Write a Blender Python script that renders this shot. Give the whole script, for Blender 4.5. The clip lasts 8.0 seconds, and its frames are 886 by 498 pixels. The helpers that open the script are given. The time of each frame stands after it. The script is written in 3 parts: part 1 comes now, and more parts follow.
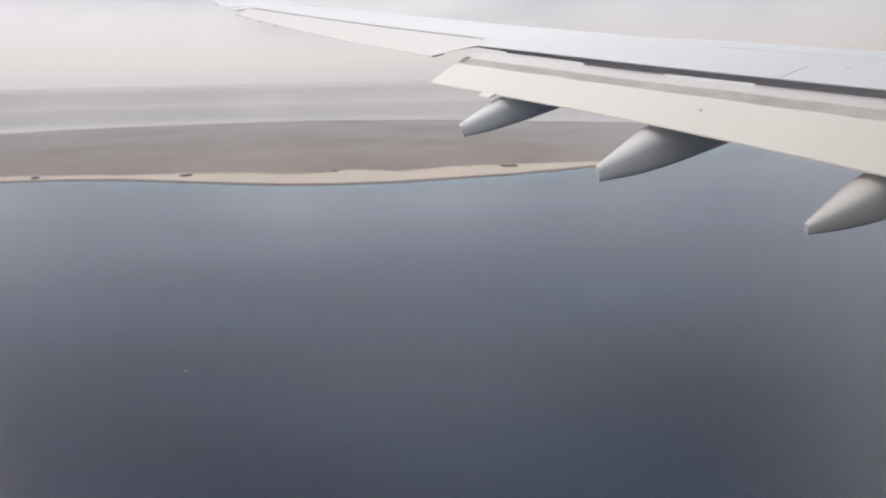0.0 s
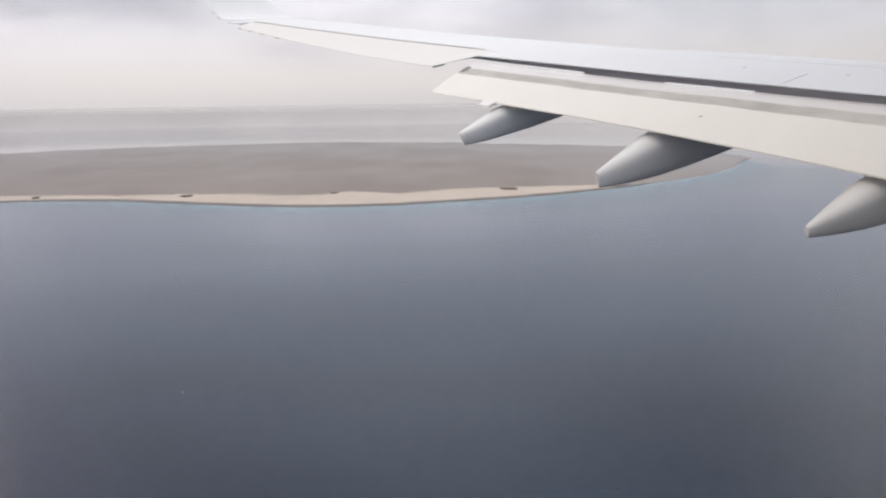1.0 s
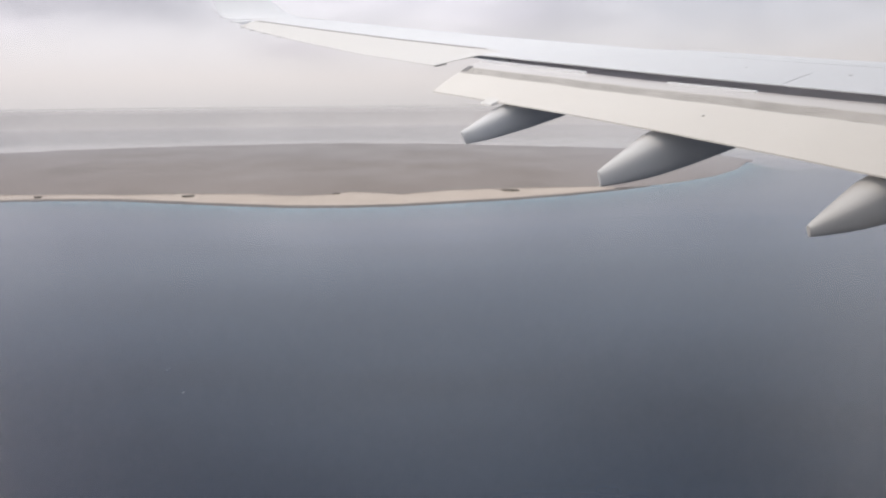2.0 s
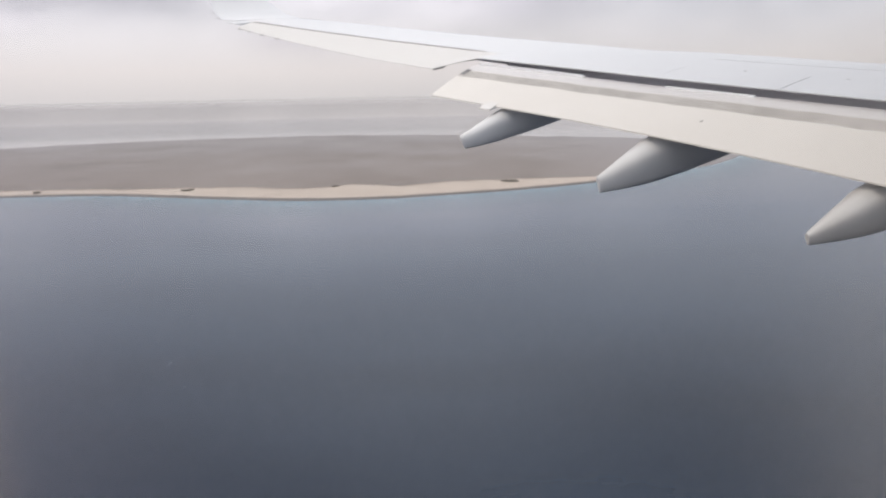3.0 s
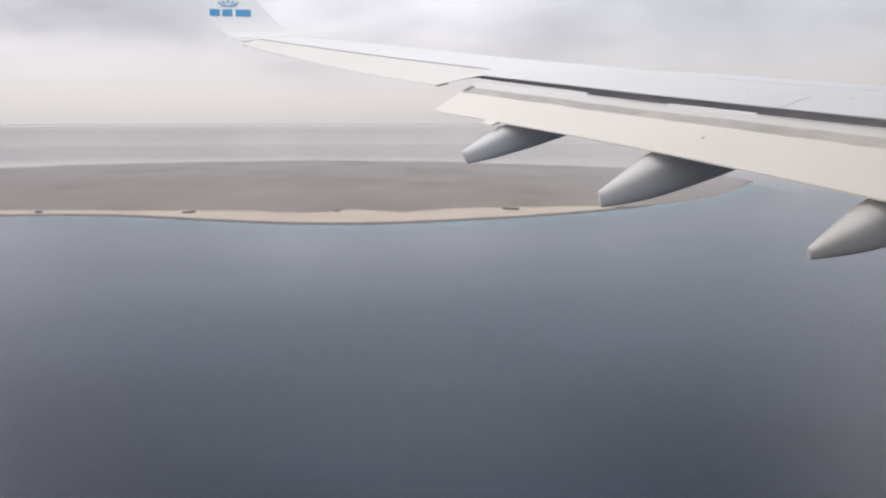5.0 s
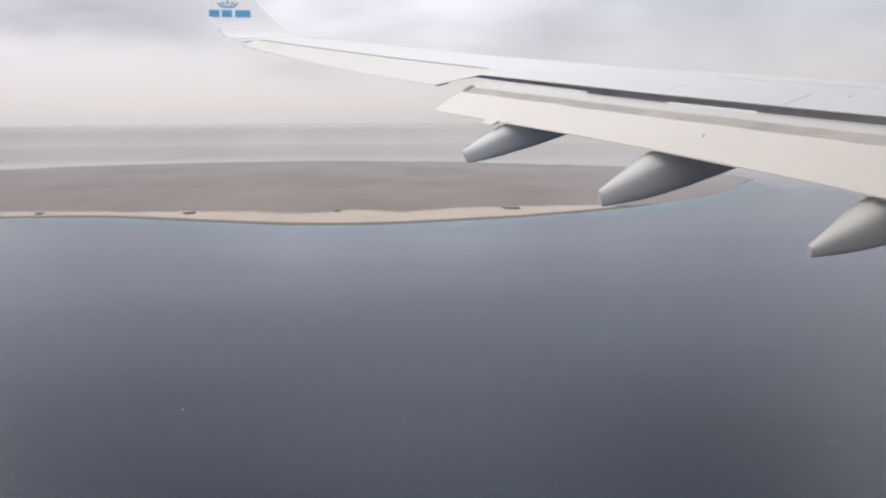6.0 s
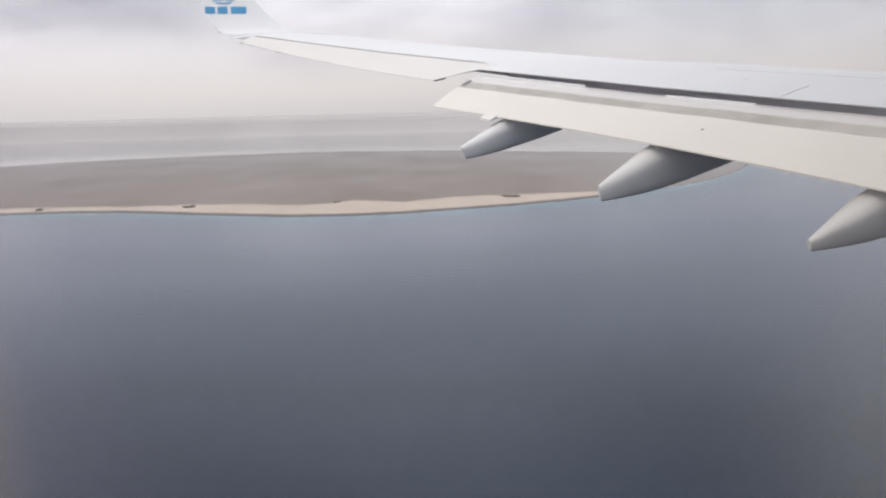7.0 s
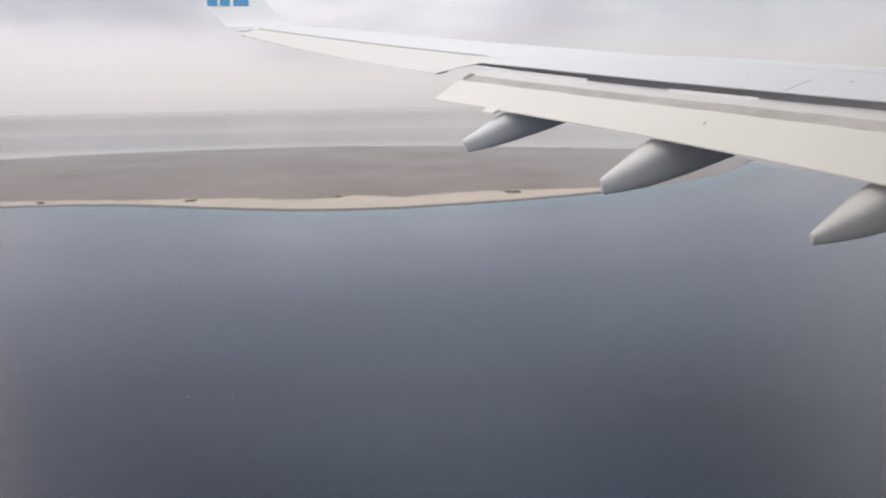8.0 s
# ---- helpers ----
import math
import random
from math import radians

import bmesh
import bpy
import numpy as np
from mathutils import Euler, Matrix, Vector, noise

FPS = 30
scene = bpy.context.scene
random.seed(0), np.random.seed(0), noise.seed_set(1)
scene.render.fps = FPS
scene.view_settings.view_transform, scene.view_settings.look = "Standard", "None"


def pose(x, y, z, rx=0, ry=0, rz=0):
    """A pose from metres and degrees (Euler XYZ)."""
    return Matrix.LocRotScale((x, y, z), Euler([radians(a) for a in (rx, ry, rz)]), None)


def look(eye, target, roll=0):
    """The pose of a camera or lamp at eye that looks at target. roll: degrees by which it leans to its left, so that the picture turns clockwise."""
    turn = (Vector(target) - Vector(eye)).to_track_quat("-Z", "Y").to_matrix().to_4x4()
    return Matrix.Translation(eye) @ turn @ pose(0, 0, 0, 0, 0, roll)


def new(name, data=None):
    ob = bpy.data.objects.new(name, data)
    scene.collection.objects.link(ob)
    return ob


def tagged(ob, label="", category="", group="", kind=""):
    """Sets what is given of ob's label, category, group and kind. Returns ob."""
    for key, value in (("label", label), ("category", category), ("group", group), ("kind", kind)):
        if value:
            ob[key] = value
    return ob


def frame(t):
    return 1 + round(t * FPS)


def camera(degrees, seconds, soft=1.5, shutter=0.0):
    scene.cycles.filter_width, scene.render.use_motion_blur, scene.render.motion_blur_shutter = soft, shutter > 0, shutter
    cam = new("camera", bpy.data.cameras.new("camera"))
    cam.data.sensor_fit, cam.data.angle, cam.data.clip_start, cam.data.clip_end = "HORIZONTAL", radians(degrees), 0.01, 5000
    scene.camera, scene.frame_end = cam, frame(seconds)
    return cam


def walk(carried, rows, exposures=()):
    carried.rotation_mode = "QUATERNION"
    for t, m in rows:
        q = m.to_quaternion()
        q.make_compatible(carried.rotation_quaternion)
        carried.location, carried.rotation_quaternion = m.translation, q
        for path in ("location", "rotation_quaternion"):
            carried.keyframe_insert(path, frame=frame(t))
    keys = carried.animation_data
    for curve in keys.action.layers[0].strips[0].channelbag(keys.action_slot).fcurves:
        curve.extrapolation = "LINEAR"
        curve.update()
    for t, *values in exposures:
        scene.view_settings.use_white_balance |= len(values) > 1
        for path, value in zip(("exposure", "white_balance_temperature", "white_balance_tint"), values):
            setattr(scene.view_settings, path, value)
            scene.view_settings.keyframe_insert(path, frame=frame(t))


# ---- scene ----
EYE_Z = 100.0          # height of the eye above the sea
YAW = 14.0             # the aircraft's outboard axis against the world's y axis

cam = camera(55.0, 8.0, soft=2.1)
TURNS = (  # seconds, yaw, pitch, roll, rise of the eye
    (0.0, -0.283, -11.084, 1.108, 0.283), (0.5, -0.483, -10.612, 1.058, 0.111), (1.0, -0.246, -9.569, 0.732, 0.020),
    (1.5, -0.033, -9.468, 0.410, -0.008), (1.7, -0.094, -9.467, 0.340, -0.030), (2.8, -0.198, -9.879, 1.200, 0.155),
    (3.0, -0.219, -10.073, 1.076, 0.223), (3.5, -0.108, -9.835, 0.413, 0.167), (4.0, -0.261, -8.428, -0.030, 0.005),
    (4.5, -0.017, -7.954, -0.030, 0.014), (4.7, -0.030, -8.094, -0.003, 0.004), (5.8, 0.040, -8.386, 0.230, -0.006),
    (6.0, -0.027, -8.294, 0.326, -0.002), (6.5, -0.380, -8.715, 0.915, 0.068), (7.0, -0.147, -9.031, 1.335, 0.130),
    (7.5, -0.075, -9.210, 1.219, 0.117), (8.0, -0.011, -9.337, 1.018, 0.088))
walk(cam, [(t, pose(0, 0, EYE_Z + up, 90 + p, r, y)) for t, y, p, r, up in TURNS],
     [(0.0, 0.02), (0.5, 0.03), (1.0, 0.07), (1.7, 0.06), (3.0, 0.04), (3.5, 0.03), (4.5, 0.03), (6.0, 0.02), (8.0, 0.0)])

# ---- light ----
SUN_EL, SUN_AZ = 46.0, 251.0   # elevation; bearing clockwise from +y


def node(tree, kind, **given):
    n = tree.nodes.new(kind)
    for key, value in given.items():
        n.inputs[key.replace("_", " ")].default_value = value
    return n


def ramp(tree, source, stops):
    n = tree.nodes.new("ShaderNodeValToRGB")
    e = n.color_ramp.elements
    while len(e) < len(stops):
        e.new(0.5)
    for slot, (at, c) in zip(e, stops):
        slot.position = at
        slot.color = (*c, 1) if len(c) == 3 else c
    tree.links.new(source, n.inputs[0])
    return n.outputs[0]


def mix(tree, fac, a, b, mode="MIX"):
    n = tree.nodes.new("ShaderNodeMix")
    n.data_type, n.blend_type = "RGBA", mode
    for value, slot in ((fac, n.inputs[0]), (a, n.inputs[6]), (b, n.inputs[7])):
        if hasattr(value, "links"):
            tree.links.new(value, slot)
        elif isinstance(value, (int, float)):
            slot.default_value = value
        else:
            slot.default_value = (*value, 1)
    return n.outputs[2]


def math_node(tree, op, a, b=0.0, clamp=False):
    n = tree.nodes.new("ShaderNodeMath")
    n.operation, n.use_clamp = op, clamp
    for value, slot in ((a, n.inputs[0]), (b, n.inputs[1])):
        if hasattr(value, "links"):
            tree.links.new(value, slot)
        else:
            slot.default_value = value
    return n.outputs[0]


def make_world():
    world = bpy.data.worlds.new("sky")
    scene.world = world
    world.use_nodes = True
    t = world.node_tree
    t.nodes.clear()
    sky = t.nodes.new("ShaderNodeTexSky")
    sky.sky_type, sky.sun_disc = "NISHITA", False
    sky.sun_elevation, sky.sun_rotation = radians(SUN_EL), radians(SUN_AZ)
    blue = t.nodes.new("ShaderNodeBackground")
    t.links.new(sky.outputs[0], blue.inputs[0])
    blue.inputs[1].default_value = 0.10
    co = t.nodes.new("ShaderNodeTexCoord")
    split = t.nodes.new("ShaderNodeSeparateXYZ")
    t.links.new(co.outputs["Generated"], split.inputs[0])
    # stratus deck: bright warm haze low down, cooler and brighter overhead
    base = ramp(t, split.outputs[2], ((0.0, (0.635, 0.605, 0.61)), (0.035, (0.74, 0.688, 0.688)), (0.14, (0.78, 0.782, 0.83)), (0.24, (0.70, 0.735, 0.81)),
                                      (0.45, (0.69, 0.725, 0.80)), (1.0, (0.745, 0.77, 0.825))))
    stretch = t.nodes.new("ShaderNodeMapping")
    stretch.inputs["Scale"].default_value = (3.2, 3.2, 8.5)
    stretch.inputs["Location"].default_value = (-4.0, 6.0, -1.5)
    t.links.new(co.outputs["Generated"], stretch.inputs[0])
    big = node(t, "ShaderNodeTexNoise", Scale=1.6, Detail=5.0, Roughness=0.55)
    t.links.new(stretch.outputs[0], big.inputs["Vector"])
    shade = ramp(t, big.outputs["Fac"], ((0.34, (0.82, 0.815, 0.835)), (0.50, (1.0, 0.99, 1.0)), (0.62, (1.11, 1.10, 1.11))))
    low = ramp(t, split.outputs[2], ((0.03, (0.0, 0.0, 0.0)), (0.11, (1.0, 1.0, 1.0))))
    even = mix(t, low, (1.0, 1.0, 1.0), shade)
    # overhead the deck is a smooth veil with broad swells only
    broad = node(t, "ShaderNodeTexNoise", Scale=3.2, Detail=0.0)
    shift = t.nodes.new("ShaderNodeMapping")
    shift.inputs["Location"].default_value = (-0.14, 1.3, 0.2)
    t.links.new(co.outputs["Generated"], shift.inputs[0])
    t.links.new(shift.outputs[0], broad.inputs["Vector"])
    veil = ramp(t, broad.outputs["Fac"], ((0.30, (0.80, 0.81, 0.82)), (0.70, (1.26, 1.25, 1.24))))
    even = mix(t, ramp(t, split.outputs[2], ((0.13, (0.0, 0.0, 0.0)), (0.20, (1.0, 1.0, 1.0)))), even, veil)
    deck = mix(t, 1.0, base, even, "MULTIPLY")
    # cloud masses low over the strait: bearing and height of the middle, half sizes, brightness; their rims are ragged
    fray = node(t, "ShaderNodeTexNoise", Scale=14.0, Detail=5.0, Roughness=0.6)
    flat = t.nodes.new("ShaderNodeMapping")
    flat.inputs["Scale"].default_value = (1.0, 1.0, 2.6)
    t.links.new(co.outputs["Generated"], flat.inputs[0])
    t.links.new(flat.outputs[0], fray.inputs["Vector"])
    ragged = math_node(t, "MULTIPLY", math_node(t, "SUBTRACT", fray.outputs["Fac"], 0.5), 2.4)
    for x, z, w, h, tone in ((-0.385, 0.114, 0.105, 0.022, (0.74, 0.735, 0.76)), (-0.165, 0.066, 0.050, 0.010, (0.89, 0.88, 0.90)),
                             (-0.04, 0.138, 0.13, 0.042, (1.19, 1.17, 1.18)), (-0.46, 0.086, 0.060, 0.012, (1.05, 1.04, 1.05)),
                             (0.10, 0.105, 0.070, 0.018, (0.94, 0.93, 0.95)), (0.40, 0.115, 0.22, 0.055, (0.88, 0.90, 0.93))):
        dx = math_node(t, "DIVIDE", math_node(t, "SUBTRACT", split.outputs[0], x), w)
        dz = math_node(t, "DIVIDE", math_node(t, "SUBTRACT", split.outputs[2], z), h)
        d = math_node(t, "ADD", math_node(t, "MULTIPLY", dx, dx), math_node(t, "MULTIPLY", dz, dz))
        d = math_node(t, "ADD", d, ragged)
        body = math_node(t, "POWER", 2.718, math_node(t, "MULTIPLY", d, -0.8), True)
        facing = math_node(t, "GREATER_THAN", split.outputs[1], 0.0)
        deck = mix(t, math_node(t, "MULTIPLY", body, facing), deck, mix(t, 1.0, deck, tone, "MULTIPLY"))
    # the veiled sun brightens its side of the sky
    az = radians(SUN_AZ)
    side = math_node(t, "ADD", math_node(t, "MULTIPLY", split.outputs[0], math.sin(az)), math_node(t, "MULTIPLY", split.outputs[1], math.cos(az)))
    glow = math_node(t, "ADD", math_node(t, "MULTIPLY", side, 0.24), 1.055)
    deck = mix(t, 1.0, deck, glow, "MULTIPLY")
    cloud = t.nodes.new("ShaderNodeBackground")
    t.links.new(deck, cloud.inputs[0])
    cloud.inputs[1].default_value = 1.16
    both = t.nodes.new("ShaderNodeMixShader")
    both.inputs[0].default_value = 0.9
    t.links.new(blue.outputs[0], both.inputs[1])
    t.links.new(cloud.outputs[0], both.inputs[2])
    out = t.nodes.new("ShaderNodeOutputWorld")
    t.links.new(both.outputs[0], out.inputs[0])


make_world()
sun_data = bpy.data.lights.new("sun", "SUN")
sun_data.energy, sun_data.angle, sun_data.color = 1.34, radians(12), (1.0, 0.89, 0.765)
sun = new("sun", sun_data)
az, el = radians(SUN_AZ), radians(SUN_EL)
sun_from = Vector((math.sin(az) * math.cos(el), math.cos(az) * math.cos(el), math.sin(el)))
sun.matrix_world = look(Vector((0, 0, 140)) + sun_from * 30, (0, 0, 140))


# ---- materials ----
def material(name, rough=0.5, metal=0.0):
    m = bpy.data.materials.new(name)
    m.use_nodes = True
    t = m.node_tree
    p = t.nodes["Principled BSDF"]
    p.inputs["Roughness"].default_value = rough
    p.inputs["Metallic"].default_value = metal
    return m, t, p


def noise_at(t, scale, detail=4.0, rough=0.5, stretch=(1, 1, 1), space="Object"):
    co = t.nodes.new("ShaderNodeTexCoord")
    mp = t.nodes.new("ShaderNodeMapping")
    mp.inputs["Scale"].default_value = stretch
    t.links.new(co.outputs[space], mp.inputs[0])
    n = node(t, "ShaderNodeTexNoise", Scale=scale, Detail=detail, Roughness=rough)
    t.links.new(mp.outputs[0], n.inputs["Vector"])
    return n.outputs["Fac"]


def bump(t, p, height, strength, distance):
    b = node(t, "ShaderNodeBump", Strength=strength, Distance=distance)
    t.links.new(height, b.inputs["Height"])
    t.links.new(b.outputs[0], p.inputs["Normal"])


def paint(name, clean, soiled, rough=0.38):
    """Aircraft paint: faint chordwise streaks, broad soiling and a fine orange-peel."""
    m, t, p = material(name, rough)
    streak = noise_at(t, 1.0, 5, 0.6, (0.5, 5.0, 1.0))
    broad = noise_at(t, 0.5, 3)
    f = math_node(t, "MULTIPLY", ramp(t, streak, ((0.40, (0, 0, 0)), (0.75, (1, 1, 1)))), ramp(t, broad, ((0.3, (0.2, 0.2, 0.2)), (0.7, (1, 1, 1)))))
    t.links.new(mix(t, math_node(t, "MULTIPLY", f, 0.5), clean, soiled), p.inputs["Base Color"])
    bump(t, p, noise_at(t, 60, 2), 0.05, 0.004)
    return m


def plain(name, colour, rough=0.6, metal=0.0, spread=0.15, scale=3.0):
    m, t, p = material(name, rough, metal)
    dark = tuple(c * (1 - spread) for c in colour)
    t.links.new(mix(t, noise_at(t, scale, 5, 0.6), dark, colour), p.inputs["Base Color"])
    return m


WHITE = paint("white_wing_paint", (0.88, 0.875, 0.88), (0.83, 0.825, 0.83))


def wing_skin():
    """White paint that turns greyer towards the root; local y runs outboard."""
    m = paint("wing_skin_paint", (0.86, 0.845, 0.84), (0.80, 0.785, 0.78))
    t = m.node_tree
    p = t.nodes["Principled BSDF"]
    clean = p.inputs["Base Color"].links[0].from_socket
    co = t.nodes.new("ShaderNodeTexCoord")
    split = t.nodes.new("ShaderNodeSeparateXYZ")
    t.links.new(co.outputs["Object"], split.inputs[0])
    f = math_node(t, "ADD", math_node(t, "DIVIDE", split.outputs[1], 20.0), math_node(t, "MULTIPLY", math_node(t, "SUBTRACT", noise_at(t, 0.7, 5, 0.6, (0.4, 1, 1)), 0.5), 0.15))
    inboard_tone = ramp(t, f, ((0.36, (0.59, 0.60, 0.62)), (0.85, (1, 1, 1))))
    t.links.new(mix(t, 1.0, clean, inboard_tone, "MULTIPLY"), p.inputs["Base Color"])
    return m


GREY = wing_skin()
CREAM = paint("cream_flap_paint", (0.775, 0.745, 0.71), (0.71, 0.68, 0.645), 0.45)
FAIRING = paint("fairing_paint", (0.76, 0.75, 0.745), (0.62, 0.61, 0.605), 0.42)


def stain_on(m, dark, a, b):
    """Brown staining on a paint, thick at a and gone at b (metres outboard of the root)."""
    t = m.node_tree
    slot = t.nodes["Principled BSDF"].inputs["Base Color"]
    clean = slot.links[0].from_socket
    co = t.nodes.new("ShaderNodeTexCoord")
    split = t.nodes.new("ShaderNodeSeparateXYZ")
    t.links.new(co.outputs["Object"], split.inputs[0])
    blotch = math_node(t, "MULTIPLY", math_node(t, "SUBTRACT", noise_at(t, 2.4, 5, 0.65, (0.5, 1, 1)), 0.5), 0.16)
    f = math_node(t, "ADD", math_node(t, "DIVIDE", split.outputs[1], 20.0), blotch)
    t.links.new(mix(t, 1.0, clean, ramp(t, f, ((a / 20, dark), (b / 20, (1, 1, 1)))), "MULTIPLY"), slot)


stain_on(FAIRING, (0.68, 0.655, 0.62), 7.0, 13.0)
SPAR = plain("spar_primer", (0.70, 0.685, 0.745), 0.7)
SEAL_AND_SHADE = plain("rubber_seal_and_shade", (0.26, 0.25, 0.25), 0.8)
SEAM = plain("joint_sealant", (0.60, 0.60, 0.61), 0.7)
CAP = plain("weathered_cap", (0.40, 0.385, 0.38), 0.6)
BLUE = plain("blue_marking", (0.075, 0.34, 0.62), 0.4, 0, 0.1)
HINGE = plain("hinge_seal", (0.40, 0.36, 0.35), 0.8)


def flap_material():
    """Cream paint with a worn grey strip along the nose where the spoilers rub. v of the UV runs from the trailing edge to the nose."""
    m, t, p = material("flap_paint", 0.42)
    uv = t.nodes.new("ShaderNodeTexCoord")
    split = t.nodes.new("ShaderNodeSeparateXYZ")
    t.links.new(uv.outputs["UV"], split.inputs[0])
    edge = noise_at(t, 1.3, 4, 0.6)
    v = math_node(t, "ADD", split.outputs[1], math_node(t, "MULTIPLY", math_node(t, "SUBTRACT", edge, 0.5), 0.05))
    v = math_node(t, "ADD", v, math_node(t, "SUBTRACT", math_node(t, "MULTIPLY", split.outputs[0], 0.008), 0.112))
    worn = ramp(t, v, ((0.555, (0, 0, 0)), (0.575, (1, 1, 1)), (0.735, (1, 1, 1)), (0.755, (0, 0, 0))))
    blotch = noise_at(t, 2.2, 5, 0.65)
    streak = noise_at(t, 0.8, 5, 0.6, (0.5, 1.6, 1.0))
    grey = mix(t, ramp(t, blotch, ((0.35, (0, 0, 0)), (0.65, (1, 1, 1)))), (0.40, 0.37, 0.335), (0.53, 0.49, 0.45))
    cream = mix(t, ramp(t, streak, ((0.4, (0, 0, 0)), (0.8, (1, 1, 1)))), (0.80, 0.755, 0.70), (0.76, 0.715, 0.66))
    nose = ramp(t, v, ((0.74, (0, 0, 0)), (0.77, (1, 1, 1))))
    cream = mix(t, nose, cream, (0.72, 0.69, 0.68))
    # darker towards the root, with a blotchy edge
    inboard_tone = ramp(t, math_node(t, "ADD", math_node(t, "DIVIDE", split.outputs[0], 20.0), math_node(t, "MULTIPLY", math_node(t, "SUBTRACT", blotch, 0.5), 0.08)),
                ((0.38, (1, 1, 1)), (0.80, (0, 0, 0))))
    whole = mix(t, worn, cream, grey)
    t.links.new(mix(t, math_node(t, "MULTIPLY", inboard_tone, 0.8), whole, mix(t, 1.0, whole, (0.63, 0.61, 0.585), "MULTIPLY")), p.inputs["Base Color"])
    bump(t, p, noise_at(t, 50, 2), 0.05, 0.004)
    return m


FLAP = flap_material()


def sea_material():
    m, t, p = material("sea_water", 0.15)
    p.inputs["IOR"].default_value = 1.33
    p.inputs["Specular IOR Level"].default_value = 0.27
    p.inputs["Specular Tint"].default_value = (0.63, 0.845, 1.0, 1)
    far = ramp(t, noise_at(t, 0.0055, 4, 0.55, (0.7, 1.3, 1.0)), ((0.36, (0, 0, 0)), (0.66, (1, 1, 1))))
    deep = mix(t, far, (0.001, 0.007, 0.018), (0.010, 0.022, 0.042))
    co = t.nodes.new("ShaderNodeTexCoord")
    split = t.nodes.new("ShaderNodeSeparateXYZ")
    t.links.new(co.outputs["Object"], split.inputs[0])
    # bluer towards the beach: a cool sky reflection put into the base colour
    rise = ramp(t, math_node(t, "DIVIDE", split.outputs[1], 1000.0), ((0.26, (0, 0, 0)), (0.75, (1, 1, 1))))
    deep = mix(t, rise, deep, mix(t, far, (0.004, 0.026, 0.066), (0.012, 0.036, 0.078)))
    # paler in the strait behind the island: distance haze put into the colour
    strait_haze = ramp(t, math_node(t, "DIVIDE", split.outputs[1], 5000.0), ((0.30, (0, 0, 0)), (0.55, (1, 1, 1))))
    t.links.new(mix(t, strait_haze, deep, (0.15, 0.175, 0.205)), p.inputs["Base Color"])
    swell = noise_at(t, 0.07, 1, 0.5, (1.0, 2.0, 1.0))
    chop = noise_at(t, 0.30, 1, 0.5, (0.7, 1.8, 1.0))
    h = math_node(t, "ADD", math_node(t, "MULTIPLY", swell, 1.7), math_node(t, "MULTIPLY", chop, 0.07))
    bump(t, p, h, 0.048, 1.0)
    # the strait behind the island is given a smoother surface
    strait_rough = ramp(t, math_node(t, "DIVIDE", split.outputs[1], 4000.0), ((0.30, (0.15, 0.15, 0.15)), (0.52, (0.05, 0.05, 0.05))))
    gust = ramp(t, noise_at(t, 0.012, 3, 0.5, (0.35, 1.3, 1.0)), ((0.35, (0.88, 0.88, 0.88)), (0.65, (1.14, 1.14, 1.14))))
    t.links.new(mix(t, 1.0, strait_rough, gust, "MULTIPLY"), p.inputs["Roughness"])
    # specular level and tint climb over the strait to paint in haze brightness
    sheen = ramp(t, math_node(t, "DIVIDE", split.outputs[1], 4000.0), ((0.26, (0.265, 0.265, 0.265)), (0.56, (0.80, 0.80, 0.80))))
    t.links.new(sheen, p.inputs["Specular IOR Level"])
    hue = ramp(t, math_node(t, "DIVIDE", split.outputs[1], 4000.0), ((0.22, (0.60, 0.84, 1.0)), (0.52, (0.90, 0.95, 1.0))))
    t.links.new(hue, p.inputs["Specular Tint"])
    return m


def shallow_material():
    m, t, p = material("shallow_water", 0.2)
    p.inputs["IOR"].default_value = 1.33
    uv = t.nodes.new("ShaderNodeTexCoord")
    split = t.nodes.new("ShaderNodeSeparateXYZ")
    t.links.new(uv.outputs["UV"], split.inputs[0])
    v = math_node(t, "ADD", split.outputs[1], math_node(t, "MULTIPLY", math_node(t, "SUBTRACT", noise_at(t, 0.02, 4), 0.5), 0.5))
    p.inputs["Base Color"].default_value = (0.24, 0.40, 0.47, 1)
    t.links.new(ramp(t, v, ((0.0, (0.0, 0.0, 0.0)), (0.45, (0.17, 0.17, 0.17)), (0.80, (0.40, 0.40, 0.40)), (1.0, (0.58, 0.58, 0.58)))), p.inputs["Alpha"])
    return m


def ground_material(name, a, b, c, scale, rough=0.9):
    m, t, p = material(name, rough)
    p.inputs["Specular IOR Level"].default_value = 0.1
    broad = ramp(t, noise_at(t, scale, 6, 0.6, (1, 0.5, 1)), ((0.35, a), (0.5, b), (0.68, c)))
    fine = noise_at(t, scale * 14, 4, 0.7)
    t.links.new(mix(t, 0.35, broad, mix(t, fine, a, c)), p.inputs["Base Color"])
    return m


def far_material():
    """Distant coast; haze is put into its pale colour and its thinning crest alpha."""
    m = ground_material("hazy_far_land", (0.46, 0.43, 0.42), (0.50, 0.47, 0.46), (0.54, 0.51, 0.50), 0.0016)
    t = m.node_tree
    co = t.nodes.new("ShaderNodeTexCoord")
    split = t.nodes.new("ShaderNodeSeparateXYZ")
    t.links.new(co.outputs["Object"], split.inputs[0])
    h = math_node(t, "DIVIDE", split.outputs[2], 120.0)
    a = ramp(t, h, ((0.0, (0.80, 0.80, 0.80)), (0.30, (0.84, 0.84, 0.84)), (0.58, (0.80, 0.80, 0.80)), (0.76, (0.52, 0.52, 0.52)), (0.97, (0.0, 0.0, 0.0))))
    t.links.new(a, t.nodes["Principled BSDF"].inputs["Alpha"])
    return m


